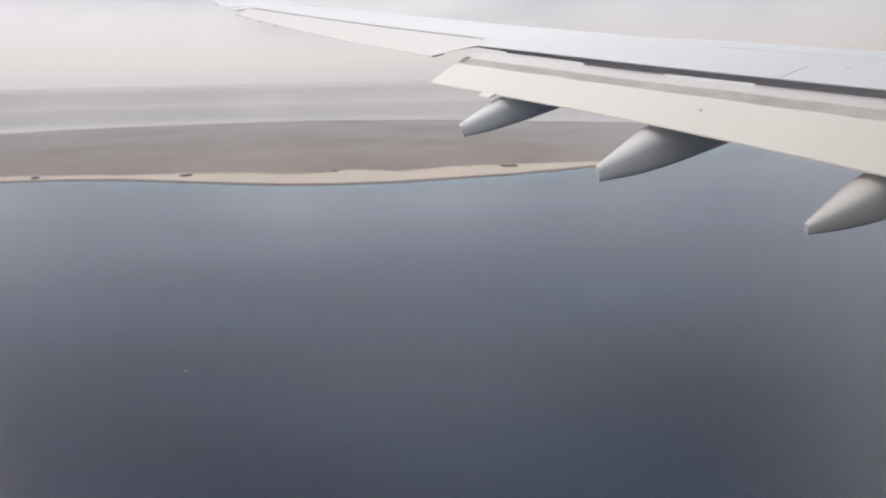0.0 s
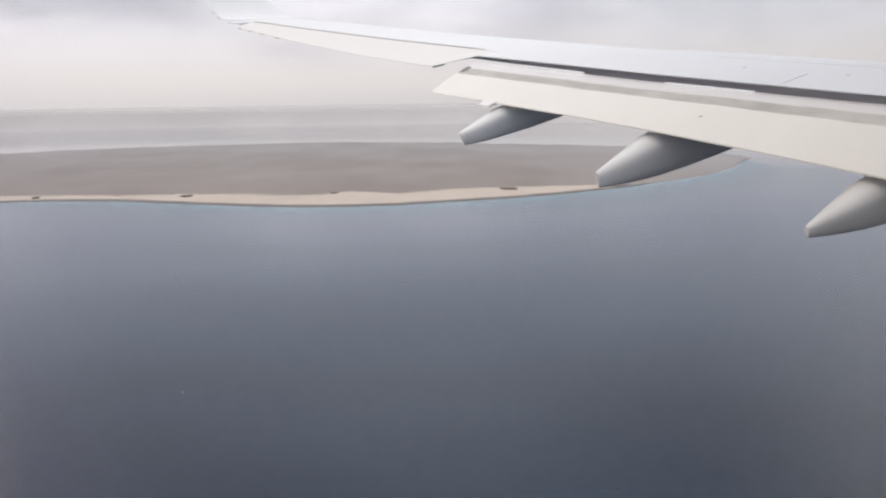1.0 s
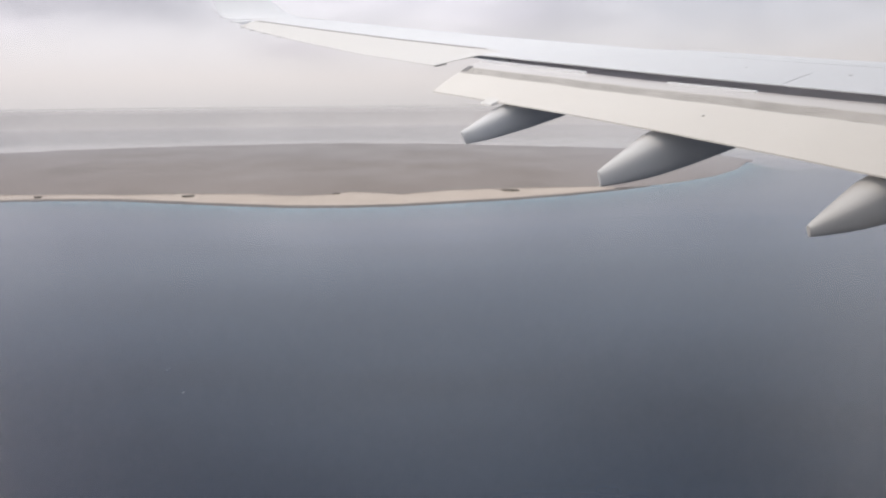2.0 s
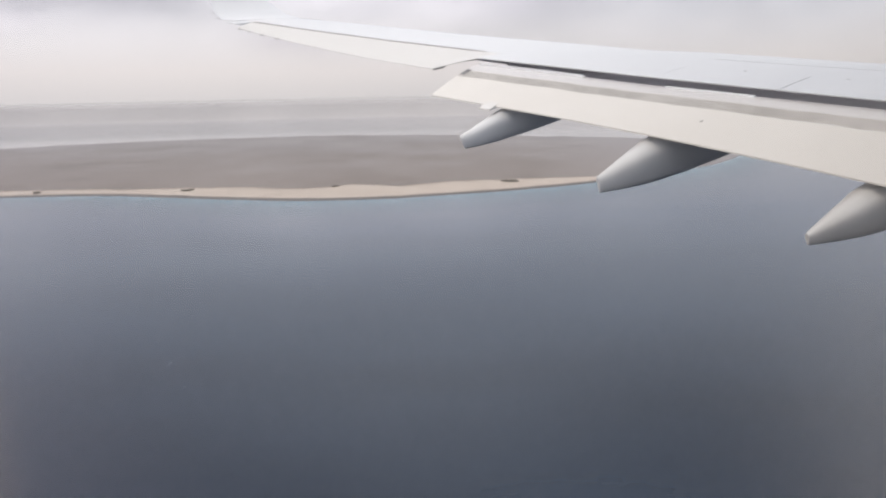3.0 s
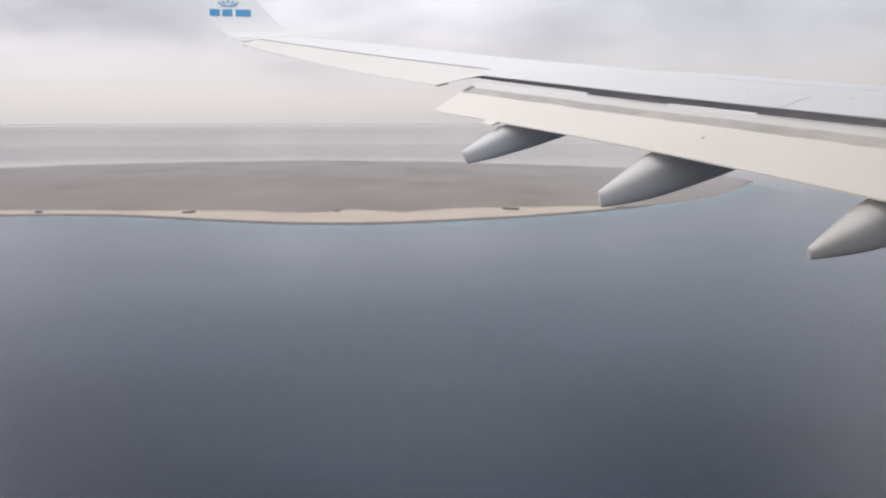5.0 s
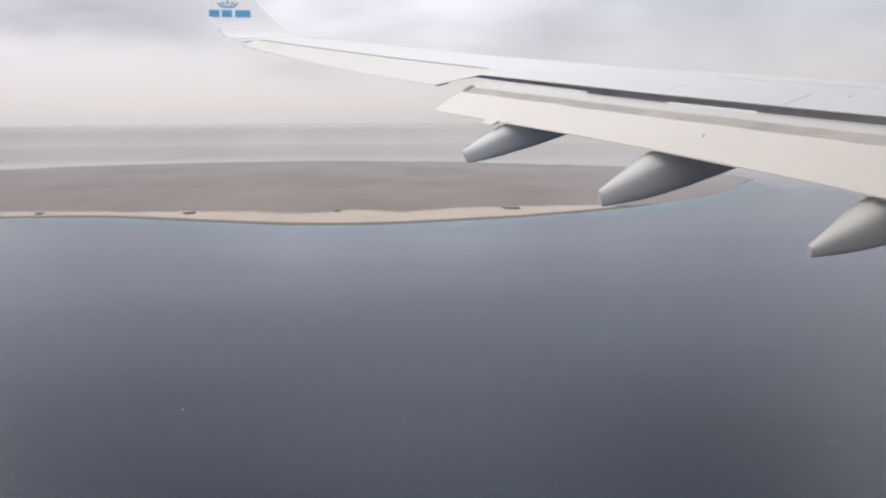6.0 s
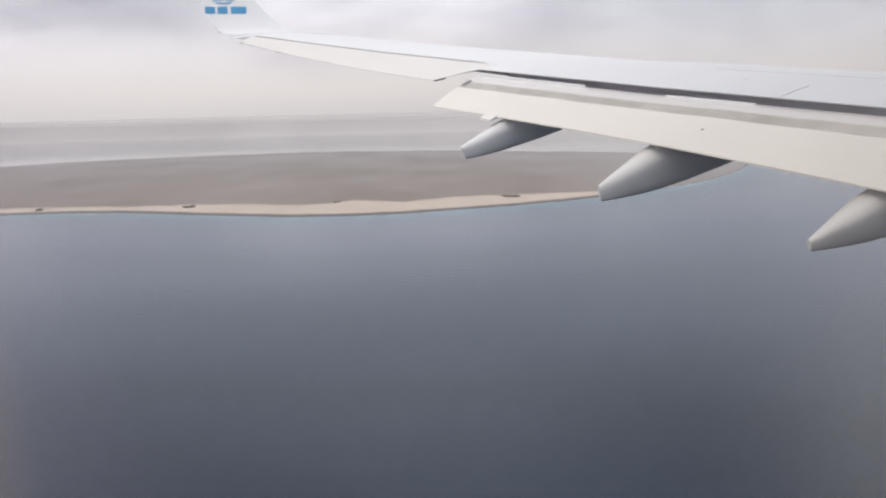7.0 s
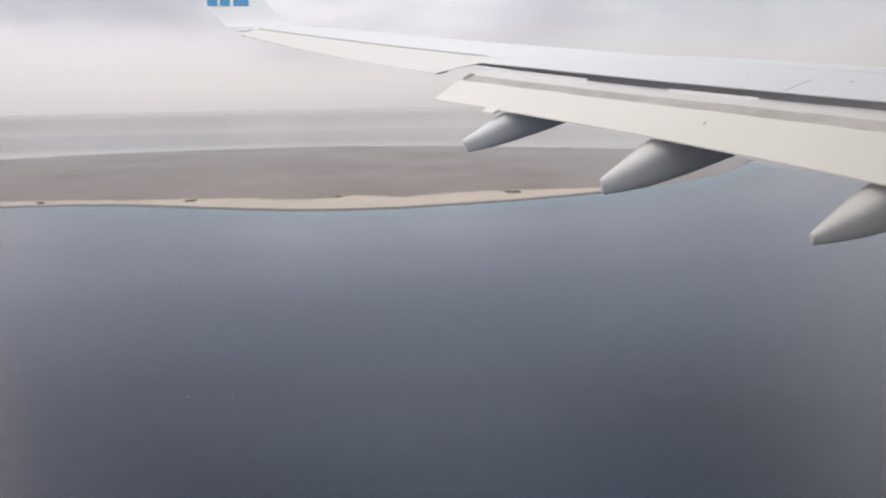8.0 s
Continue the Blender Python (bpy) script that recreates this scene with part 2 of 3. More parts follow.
SEA = sea_material()
SHALLOW = shallow_material()
SCRUB = ground_material("dry_scrub", (0.238, 0.208, 0.190), (0.298, 0.263, 0.245), (0.358, 0.322, 0.305), 0.006)
SAND = ground_material("beach_sand", (0.50, 0.42, 0.355), (0.55, 0.465, 0.395), (0.58, 0.50, 0.43), 0.02)
SHORE = ground_material("wet_shore_rock", (0.17, 0.15, 0.14), (0.21, 0.185, 0.175), (0.25, 0.225, 0.21), 0.05)
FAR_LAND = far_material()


def scrub_haze(m):
    """Distance haze put into the scrub colour: paler and greyer inland; world y runs inland."""
    t = m.node_tree
    p = t.nodes["Principled BSDF"]
    before = p.inputs["Base Color"].links[0].from_socket
    co = t.nodes.new("ShaderNodeTexCoord")
    split = t.nodes.new("ShaderNodeSeparateXYZ")
    t.links.new(co.outputs["Object"], split.inputs[0])
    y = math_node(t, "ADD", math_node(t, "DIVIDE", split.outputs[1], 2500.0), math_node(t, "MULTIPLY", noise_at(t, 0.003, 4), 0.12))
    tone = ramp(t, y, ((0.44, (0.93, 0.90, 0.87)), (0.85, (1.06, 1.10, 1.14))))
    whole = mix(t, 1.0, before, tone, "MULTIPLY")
    # more haze painted in towards the point at the island's end
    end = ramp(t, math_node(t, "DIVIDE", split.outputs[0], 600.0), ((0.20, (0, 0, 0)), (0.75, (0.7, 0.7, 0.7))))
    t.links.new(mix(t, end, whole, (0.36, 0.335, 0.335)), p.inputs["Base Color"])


scrub_haze(SCRUB)
BUSH = ground_material("thicket_leaves", (0.10, 0.09, 0.075), (0.14, 0.125, 0.105), (0.18, 0.16, 0.13), 0.2)
FOAM = plain("foam", (0.42, 0.45, 0.49), 0.8)


# ---- mesh helpers ----
def finish(name, bm, mat, smooth=None):
    bmesh.ops.recalc_face_normals(bm, faces=bm.faces)
    me = bpy.data.meshes.new(name)
    bm.to_mesh(me)
    bm.free()
    for one in (mat if isinstance(mat, (list, tuple)) else (mat,)):
        me.materials.append(one)
    if smooth is not None:
        me.shade_smooth()
        me.set_sharp_from_angle(angle=radians(smooth))
    ob = new(name, me)
    return ob


def part(name, bm, mat, parent, label="", smooth=35):
    ob = finish(name, bm, mat, smooth)
    ob.parent = parent
    if label:
        ob["label"] = label
    return ob


def thing(name, bm, mat, label, category, kind="", group="", smooth=35):
    return tagged(finish(name, bm, mat, smooth), label, category, group, kind)


def loft(rings, caps=True, uvs=None):
    """Closed rings of equal length joined into a skin; uvs: rows of (u, v) like the rings."""
    bm = bmesh.new()
    rows = [[bm.verts.new(p) for p in ring] for ring in rings]
    layer = bm.loops.layers.uv.new("UVMap") if uvs else None
    n = len(rings[0])
    for i in range(len(rows) - 1):
        for j in range(n):
            k = (j + 1) % n
            f = bm.faces.new((rows[i][j], rows[i][k], rows[i + 1][k], rows[i + 1][j]))
            if layer:
                for loop, (a, b) in zip(f.loops, ((i, j), (i, k), (i + 1, k), (i + 1, j))):
                    loop[layer].uv = uvs[a][b]
    if caps:
        bm.faces.new(rows[0])
        bm.faces.new(rows[-1])
    return bm


def lerp(x, table):
    if x <= table[0][0]:
        return table[0][1]
    for (x0, y0), (x1, y1) in zip(table, table[1:]):
        if x <= x1:
            return y0 + (y1 - y0) * (x - x0) / (x1 - x0)
    return table[-1][1]


def spread(a, b, n):
    return [a + (b - a) * i / (n - 1) for i in range(n)]


# ---- sea and land ----
def build_sea():
    bm = bmesh.new()
    radii = (0, 60, 150, 300, 600, 1000, 1600, 2400, 3400, 4300, 4960)
    sides = 96
    centre = bm.verts.new((0, 0, 0))
    before = None
    for r in radii[1:]:
        ring = [bm.verts.new((r * math.cos(a), r * math.sin(a), 0)) for a in (2 * math.pi * i / sides for i in range(sides))]
        for i in range(sides):
            k = (i + 1) % sides
            bm.faces.new((ring[i], ring[k], before[k], before[i]) if before else (centre, ring[i], ring[k]))
        before = ring
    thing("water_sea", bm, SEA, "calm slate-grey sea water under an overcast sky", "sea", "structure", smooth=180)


COAST = ((-1300, 990), (-900, 960), (-546, 936), (-427, 945), (-361, 938), (-290, 909), (-222, 881), (-160, 860), (-102, 855), (-45, 864),
         (13, 889), (75, 916), (142, 956), (219, 1020), (312, 1110), (385, 1198), (460, 1325), (530, 1480))
FAR_SHORE = ((-1300, 1500), (-1089, 1879), (-943, 2108), (-838, 2196), (-579, 2323), (-344, 2389), (4, 2308), (241, 2110),
             (420, 1968), (535, 1758), (558, 1600), (530, 1480))
BEACH = ((-1300, 45), (-546, 55), (-427, 50), (-361, 43), (-300, 76), (-230, 98), (-165, 96), (-140, 104), (-105, 142), (-75, 122), (-48, 100),
         (13, 120), (84, 104), (142, 74), (185, 38), (215, 20), (260, 8), (330, 4), (530, 3))


def coast(x):
    return lerp(x, COAST)


def wobble(x, y, size):
    return noise.noise(Vector((x / size, y / size, 3.7)))


def strip(edges, steps, heights, mat, name, label, category, uv=False):
    """A sheet between two shore lines y0(x) and y1(x), x by x."""
    bm = bmesh.new()
    layer = bm.loops.layers.uv.new("UVMap") if uv else None
    cols = []
    for x, y0, y1 in edges:
        cols.append([bm.verts.new((x, y0 + (y1 - y0) * k / steps, heights(x, y0 + (y1 - y0) * k / steps, k / steps))) for k in range(steps + 1)])
    for a, b in zip(cols, cols[1:]):
        for k in range(steps):
            f = bm.faces.new((a[k], b[k], b[k + 1], a[k + 1]))
            if uv:
                for loop, v in zip(f.loops, (k, k, k + 1, k + 1)):
                    loop[layer].uv = (0, v / steps)
    return thing(name, bm, mat, label, category, "structure", smooth=60)


def rim_up(x, y, k):
    high = 1.2 + 1.6 * min(1, k * 6) + 1.5 * wobble(x, y, 60)
    low = lerp(x, ((205, 1.1), (250, 0.12)))
    return low + (high - low) * min(1, k * 40)


XS = spread(-1300, 529, 260)


def rough_edge(x):
    return 5 * wobble(x, 0, 28) + 3 * wobble(x, 9, 9)


def sand_line(x):
    return coast(x) + lerp(x, BEACH) + rough_edge(x) * min(1.0, lerp(x, BEACH) / 40)


strip([(x, coast(x) + 18 + 0.4 * rough_edge(x + 400), sand_line(x) + 12) for x in XS if x < 214], 6, lambda x, y, k: 0.5 + 1.0 * k, SAND, "ground_beach",
      "pale tan sand beach along a low island", "beach")
strip([(x, coast(x) + 1.2 * wobble(x, 5, 14), coast(x) + (22 + 0.5 * rough_edge(x + 70)) * lerp(x, ((150, 1.0), (262, 0.35)))) for x in XS if x < 262], 3, lambda x, y, k: 0.15 + 0.85 * math.sin(math.pi * k) + 0.3 * k,
      SHORE, "ground_shore", "dark wet rock shelf at the waterline", "shore")
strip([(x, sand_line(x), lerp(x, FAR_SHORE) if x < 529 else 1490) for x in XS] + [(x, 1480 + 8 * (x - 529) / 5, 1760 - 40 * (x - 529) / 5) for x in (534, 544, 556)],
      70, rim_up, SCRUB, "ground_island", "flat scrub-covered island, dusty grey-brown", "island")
strip([(x, coast(x) - lerp(x, ((-1300, 100), (0, 130), (300, 170), (529, 210))), coast(x) + 4) for x in XS], 6, lambda x, y, k: 0.1, SHALLOW, "water_shallows",
      "pale turquoise shallow water off the beach", "shallows", True)


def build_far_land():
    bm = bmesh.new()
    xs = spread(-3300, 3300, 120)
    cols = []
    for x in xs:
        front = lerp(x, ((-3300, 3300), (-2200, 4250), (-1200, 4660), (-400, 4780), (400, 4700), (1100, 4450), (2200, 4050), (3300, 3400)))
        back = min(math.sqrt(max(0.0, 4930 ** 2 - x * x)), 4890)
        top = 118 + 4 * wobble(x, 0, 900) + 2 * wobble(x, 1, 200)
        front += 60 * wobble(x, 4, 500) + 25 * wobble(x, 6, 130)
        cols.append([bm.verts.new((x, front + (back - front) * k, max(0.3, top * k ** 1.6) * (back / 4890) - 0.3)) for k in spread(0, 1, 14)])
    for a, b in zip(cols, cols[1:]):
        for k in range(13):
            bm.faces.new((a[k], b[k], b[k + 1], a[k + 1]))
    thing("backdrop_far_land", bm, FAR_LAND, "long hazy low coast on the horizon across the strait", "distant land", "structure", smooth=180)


build_sea()
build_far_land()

# ---- the wing ----
# local axes from the eye: x forward, y outboard (S), z up; root of the wing at ROOT
ROOT = Vector((10.6, 0.9, -0.9))
wing = tagged(new("aircraft_wing"), "white airliner wing with flaps lowered and three flap track fairings", "aircraft wing")
wing.matrix_world = Matrix.Translation((0, 0, EYE_Z)) @ pose(0, 0, 0, 0, 0, YAW) @ Matrix.Translation(ROOT)


def local(points):
    return [Vector(p) - ROOT for p in points]


FLAP_END = 16.62       # outer end of flap and spoilers
AILERON = 17.3         # inner end of the ailerons


def te_x(s):                       # trailing edge of flaps and ailerons
    return 10.6 - 0.4 * s if s < AILERON - 0.1 else 4.18 - 0.424 * (s - 17.3)


def flap_te_z(s):
    return lerp(s, ((0.9, -1.85), (8.25, -0.86), (9.0, -0.735), (10.13, -0.563), (11.49, -0.362), (13.15, -0.137), (15.23, 0.122), (16.61, 0.292)))


def rear_x(s):                     # trailing edge of the spoilers, further out the aileron hinge
    if s <= 6.8:
        return 9.84 + 0.1 * (6.8 - s)
    return 13.24 - 0.5 * s if s <= FLAP_END else 5.12 - 0.4785 * (s - 17.3)


def rear_z(s):
    if s <= FLAP_END:
        return lerp(s, ((0.9, -0.80), (6.8, -0.24), (9.63, 0.087), (10.42, 0.184), (11.6, 0.333), (12.98, 0.508), (14.63, 0.732), (16.6, 0.996)))
    return lerp(s, ((16.6, 1.07), (17.3, 1.175), (20.0, 1.56), (23.0, 2.02), (26.0, 2.50), (27.0, 2.66)))


def lead_x(s):
    return 3.2 + 0.629 * (26.4 - s)


def crest_rise(s):
    return lerp(s, ((0.9, 0.50), (9.0, 0.27), (13.0, 0.24), (16.62, 0.21), (16.63, 0.095), (20.0, 0.09), (24.0, 0.08), (26.5, 0.06)))


def depth(s):
    return 0.105 * (lead_x(s) - te_x(s))


def bowed(u, uc, power, h, deep):
    if u <= uc:
        return h * (1 - (1 - u / uc) ** power)
    k = (u - uc) / (1 - uc)
    return h - 0.55 * deep * (1 - math.sqrt(max(0.0, 1 - k ** 2.4)))


def upper(s, u):
    """Upper skin: u = 0 at the rear edge, 1 at the leading edge. Towards the flap's end it fairs into the outer wing."""
    length = lead_x(s) - rear_x(s)
    x = rear_x(s) + u * length
    z = rear_z(s) + bowed(u, 0.55, 1.7, crest_rise(s), depth(s))
    if 14.8 < s <= FLAP_END:
        hx, hz = 5.12 - 0.4785 * (s - 17.3), 1.175 + 0.15 * (s - 17.3)
        if x >= hx:
            z_out = hz + bowed((x - hx) / (lead_x(s) - hx), 0.55, 1.7, 0.095, depth(s))
        else:
            z_out = rear_z(s) + (hz - rear_z(s)) * (x - rear_x(s)) / (hx - rear_x(s))
        w = (s - 14.8) / (FLAP_END - 14.8)
        z += (z_out - z) * w * w * (3 - 2 * w)
    return (x, s, z)


def lower(s, u):
    length = lead_x(s) - rear_x(s)
    nose = upper(s, 1.0)[2]
    k = (1 - u)
    z = nose - 0.55 * depth(s) * math.sqrt(max(0.0, 1 - (1 - min(1, k / 0.45)) ** 2.4))
    z += (rear_z(s) - 0.18 - (nose - 0.55 * depth(s))) * max(0.0, (k - 0.45) / 0.55) ** 1.3
    return (rear_x(s) + u * length, s, z)


def wing_ring(s, u0):
    us = [u0 + (1 - u0) * (1 - (1 - i / 15) ** 1.6) for i in range(16)]
    top = [upper(s, u) for u in us]
    bottom = [lower(s, u) for u in reversed(us[:-1])]
    return local(top + bottom)


SPOILER = 0.95


def box_start(s):
    return SPOILER / (lead_x(s) - rear_x(s)) if s <= FLAP_END else 0.0


inner = [wing_ring(s, box_start(s)) for s in [-0.1, 0.9, 2.5, 4.5, 6.8, 8, 9, 10, 11, 12, 13, 14, 15, 16, FLAP_END]]
part("wing_box", loft(inner), GREY, wing, "white inner wing skin, greyer towards the root")
outer = [wing_ring(s, 0.0) for s in [FLAP_END + 0.01, AILERON, 18, 19, 20, 21, 22, 23, 24, 25, 26, 26.5]]
part("outer_wing_box", loft(outer), GREY, wing, "white painted outer wing skin")


def spoiler(s0, s1):
    """A thin panel whose ends run square to the swept hinge line."""
    rings = []
    for s in spread(s0, s1, 7):
        top = []
        for d in spread(0.0, SPOILER, 7):
            q = s + 0.38 * d if s1 < FLAP_END - 0.1 else s + 0.38 * d * (FLAP_END - 0.006 - s) / 2
            q = min(q, FLAP_END - 0.006)
            top.append(upper(q, d / (lead_x(q) - rear_x(q))))
        under = [(x, y, z - 0.018 - 0.05 * k / 6) for k, (x, y, z) in enumerate(top)]
        rings.append(local(top + under[::-1]))
    part("spoiler", loft(rings), GREY, wing)


SEAMS = (FLAP_END, 14.75, 12.85, 10.93, 8.9, 7.0)
for a, b in zip(SEAMS, SEAMS[1:]):
    spoiler(b + (0.009 if b == 10.93 else 0.004), a - (0.009 if a == 10.93 else 0.004))

# dark rear spar face and cove behind the flap
cove = [local([(rear_x(s) + 0.93, s, rear_z(s) + 0.01), (rear_x(s) + 0.62, s, rear_z(s) - 0.02), (rear_x(s) + 0.50, s, rear_z(s) - 0.55),
               (rear_x(s) + 0.93, s, rear_z(s) - 0.60)]) for s in spread(6.9, FLAP_END - 0.05, 12)]
part("rear_spar", loft(cove), SPAR, wing, "dark primer-coated rear spar", smooth=30)


def flap_gap(s):
    return lerp(s, ((6.9, 0.14), (9.6, 0.125), (12.5, 0.135), (14.0, 0.132), (16.6, 0.122)))


def flap_top(s, v):
    """Upper skin of the lowered flap: v = 0 at the trailing edge, 1 below the spoiler's edge, further to the nose."""
    x0, z0 = te_x(s), flap_te_z(s)
    x1, z1 = rear_x(s), rear_z(s) - flap_gap(s)
    if v <= 1:
        return (x0 + (x1 - x0) * v, s, z0 + (z1 - z0) * (1 - (1 - v) ** 1.22))
    k = (v - 1) / 0.3
    return (x1 + 0.34 * math.sin(k * math.pi / 2), s, z1 - 0.02 - 0.22 * (1 - math.cos(k * math.pi / 2)))


def build_flap():
    rings, uvs = [], []
    for s in spread(6.95, FLAP_END - 0.03, 26):
        vs = spread(0, 1, 13) + [1.08, 1.16, 1.23, 1.3]
        top = [flap_top(s, v) for v in vs]
        nx, nz = top[-1][0], top[-1][2]
        tx, tz = top[0][0], top[0][2] - 0.022
        low = [(nx + (tx - nx) * k, s, nz + (tz - nz) * k - 0.16 * math.sin(math.pi * k ** 0.6) * (1 - k) ** 0.6) for k in spread(0.12, 1, 9)]
        rings.append(local(top + low))
        uvs.append([(s, v) for v in vs] + [(s, 0.1)] * len(low))
    return part("flap", loft(rings, True, uvs), FLAP, wing, "cream lowered flap with a worn grey strip along its nose")


flap = build_flap()


def slab_on_flap(name, s0, s1, v0, v1, lift, mat, parent, label=""):
    rings = []
    for s in spread(s0, s1, 8):
        pts = [Vector(flap_top(s, v)) for v in spread(v0, v1, 4)]
        rings.append(local([p + Vector((-0.3, 0, 1)) * lift for p in pts] + [p - Vector((-0.3, 0, 1)) * 0.01 for p in reversed(pts)]))
    return part(name, loft(rings), mat, parent, label)


slab_on_flap("end_seal", 16.46, 16.57, 0.60, 0.76, 0.010, SEAL_AND_SHADE, flap, "dark rubber end seal")
for a, b, lift in ((14.12, 16.5, 0.042), (11.22, 12.6, 0.024)):
    slab_on_flap("shroud_lip", a, b, 0.955, 0.98, lift, WHITE, flap, "thin white shroud strip")
# trailing-edge tab beside the outermost fairing
tab = [local([(te_x(s) + 0.06, s, flap_te_z(s) + 0.046), (te_x(s) - 0.12, s, flap_te_z(s) - 0.055), (te_x(s) - 0.12, s, flap_te_z(s) - 0.085),
              (te_x(s) + 0.05, s, flap_te_z(s) - 0.03)]) for s in (14.74, 14.88, 15.02)]
part("trailing_tab", loft(tab), CREAM, flap)


def disc(at, normal, radius, thick, sides=14):
    bm = bmesh.new()
    turn = Vector(normal).normalized().to_track_quat("Z", "Y").to_matrix().to_4x4()
    bmesh.ops.create_cone(bm, cap_ends=True, segments=sides, radius1=radius, radius2=radius * 0.9, depth=thick,
                          matrix=Matrix.Translation(Vector(at) - ROOT) @ turn)
    return bm


part("drain_cap", disc(flap_top(11.16, 0.355), (-0.4, 0, 1), 0.030, 0.014), CAP, flap, "small dull metal drain cap")


def aileron(s0, s1):
    rings = []
    for s in spread(s0, s1, 8):
        hx, hz = rear_x(s) - 0.035, rear_z(s) - 0.014
        tx, tz = te_x(s), lerp(s, ((17.36, 0.82), (19.88, 1.19), (22.5, 1.65), (24.2, 1.97), (26.0, 2.33), (26.6, 2.42)))
        top = [(hx + (tx - hx) * k, s, hz + (tz - hz) * k ** 1.12) for k in spread(0, 1, 8)]
        low = [(x, y, z - 0.012 - 0.16 * (1 - k)) for k, (x, y, z) in zip(spread(0, 1, 8), top)]
        rings.append(local(top + low[::-1]))
    part("aileron", loft(rings), CREAM, wing, "cream drooped aileron")


rings = []
for k in spread(0, 1, 7):
    s = FLAP_END + 0.012 + (17.33 - FLAP_END - 0.012) * k
    hx, hz = rear_x(s), rear_z(s) - 0.002
    tx, tz = 4.95 + (4.17 - 4.95) * k ** 0.9, 0.992 + (0.822 - 0.992) * k
    top = [(hx + (tx - hx) * m, s, hz + (tz - hz) * m ** 1.1) for m in spread(0, 1, 6)]
    low = [(x, y, z - 0.016 - 0.10 * (1 - m)) for m, (x, y, z) in zip(spread(0, 1, 6), top)]
    rings.append(local(top + low[::-1]))
part("fixed_panel", loft(rings), CREAM, wing, "fixed trailing panel between spoilers and aileron")
aileron(17.332, 21.55)
aileron(21.553, 26.0)

strip_rings = []
for s in spread(17.05, 25.9, 24):
    hx, hz = rear_x(s), rear_z(s)
    strip_rings.append(local([(hx + 0.004, s, hz + 0.007), (hx - 0.024, s, hz + 0.002), (hx - 0.024, s, hz - 0.03), (hx + 0.004, s, hz - 0.03)]))
part("hinge_seal", loft(strip_rings), HINGE, wing, "thin dark hinge line above the ailerons")
# dark strip laid in for the shadow line under the panel's trailing edge
notch = []
for k in spread(0.72, 0.97, 6):
    s = FLAP_END + 0.012 + (17.33 - FLAP_END - 0.012) * k
    tx, tz = 4.95 + (4.17 - 4.95) * k ** 0.9, 0.992 + (0.822 - 0.992) * k
    notch.append(local([(tx + 0.03, s, tz - 0.016), (tx - 0.012, s, tz - 0.018), (tx - 0.012, s, tz - 0.034), (tx + 0.03, s, tz - 0.04)]))
part("notch_shade", loft(notch), SEAL_AND_SHADE, wing, "dark strip painted as shade at the aileron's inner corner")

# wing tip behind the ailerons
tip = [local([(rear_x(s), s, rear_z(s) - 0.01), (te_x(s) - 0.05, s, rear_z(s) - 0.06), (te_x(s) - 0.05, s, rear_z(s) - 0.08), (rear_x(s), s, rear_z(s) - 0.16)])
       for s in (26.04, 26.3, 26.5)]
part("wing_tip", loft(tip), WHITE, wing)

# winglet: sections swept back and leaning out as they rise
WINGLET = ((26.45, 2.56, 0.44, 3.10), (26.72, 2.62, 0.06, 2.50), (26.95, 2.82, -0.11, 1.95), (27.15, 3.22, -0.28, 1.45), (27.38, 3.75, -0.47, 0.98), (27.62, 4.28, -0.67, 0.48),
           (27.70, 4.46, -0.74, 0.12))


def winglet_section(s, z, back, front):
    c, ring = front - back, []
    for i in range(20):
        a = 2 * math.pi * i / 20
        along = back + c * (0.5 + 0.5 * math.cos(a))
        half = 0.055 * c * math.sin(a) * (0.35 + 0.65 * (0.5 + 0.5 * math.cos(a)))
        lean = 0.95 if z > 2.75 else 0.3
        ring.append((along, s - half * lean, z + half * (1 - lean)))
    return local(ring)


winglet = part("winglet", loft([winglet_section(*w) for w in WINGLET]), WHITE, wing, "white upturned winglet with a blue airline mark", smooth=60)


def winglet_face(x, z):
    """The point of the winglet's inner face at that station and height."""
    s, back, front = (lerp(z, tuple((w[1], w[i]) for w in WINGLET)) for i in (0, 2, 3))
    c = front - back
    k = max(-0.98, min(0.98, 2 * (x - back) / c - 1))
    half = 0.055 * c * math.sqrt(1 - k * k) * (0.35 + 0.65 * (0.5 + 0.5 * k))
    return Vector((x, s - 0.95 * half, z + 0.05 * half))


def mark(name, outline):
    """A flat painted shape on the winglet's inner face; outline: (x, z) round it, convex."""
    bm = bmesh.new()
    rings = []
    for lift in (-0.012, 0.010):
        rings.append([bm.verts.new(winglet_face(x, z) + Vector((0, lift, 0)) - ROOT) for x, z in outline])
    n = len(outline)
    bm.faces.new(rings[0])
    bm.faces.new(rings[1][::-1])
    for i in range(n):
        k = (i + 1) % n
        bm.faces.new((rings[0][i], rings[0][k], rings[1][k], rings[1][i]))
    part(name, bm, BLUE, winglet, "blue mark")


for x0, x1 in ((-0.42, -0.12), (-0.05, 0.24), (0.34, 0.79)):
    mark("logo_bar", [(x, 3.25) for x in spread(x0, x1, 4)] + [(x, 3.46) for x in spread(x1, x0, 4)])
mark("logo_crest", ((-0.09, 3.55), (0.13, 3.535), (0.35, 3.55), (0.35, 3.585), (0.13, 3.572), (-0.09, 3.585)))
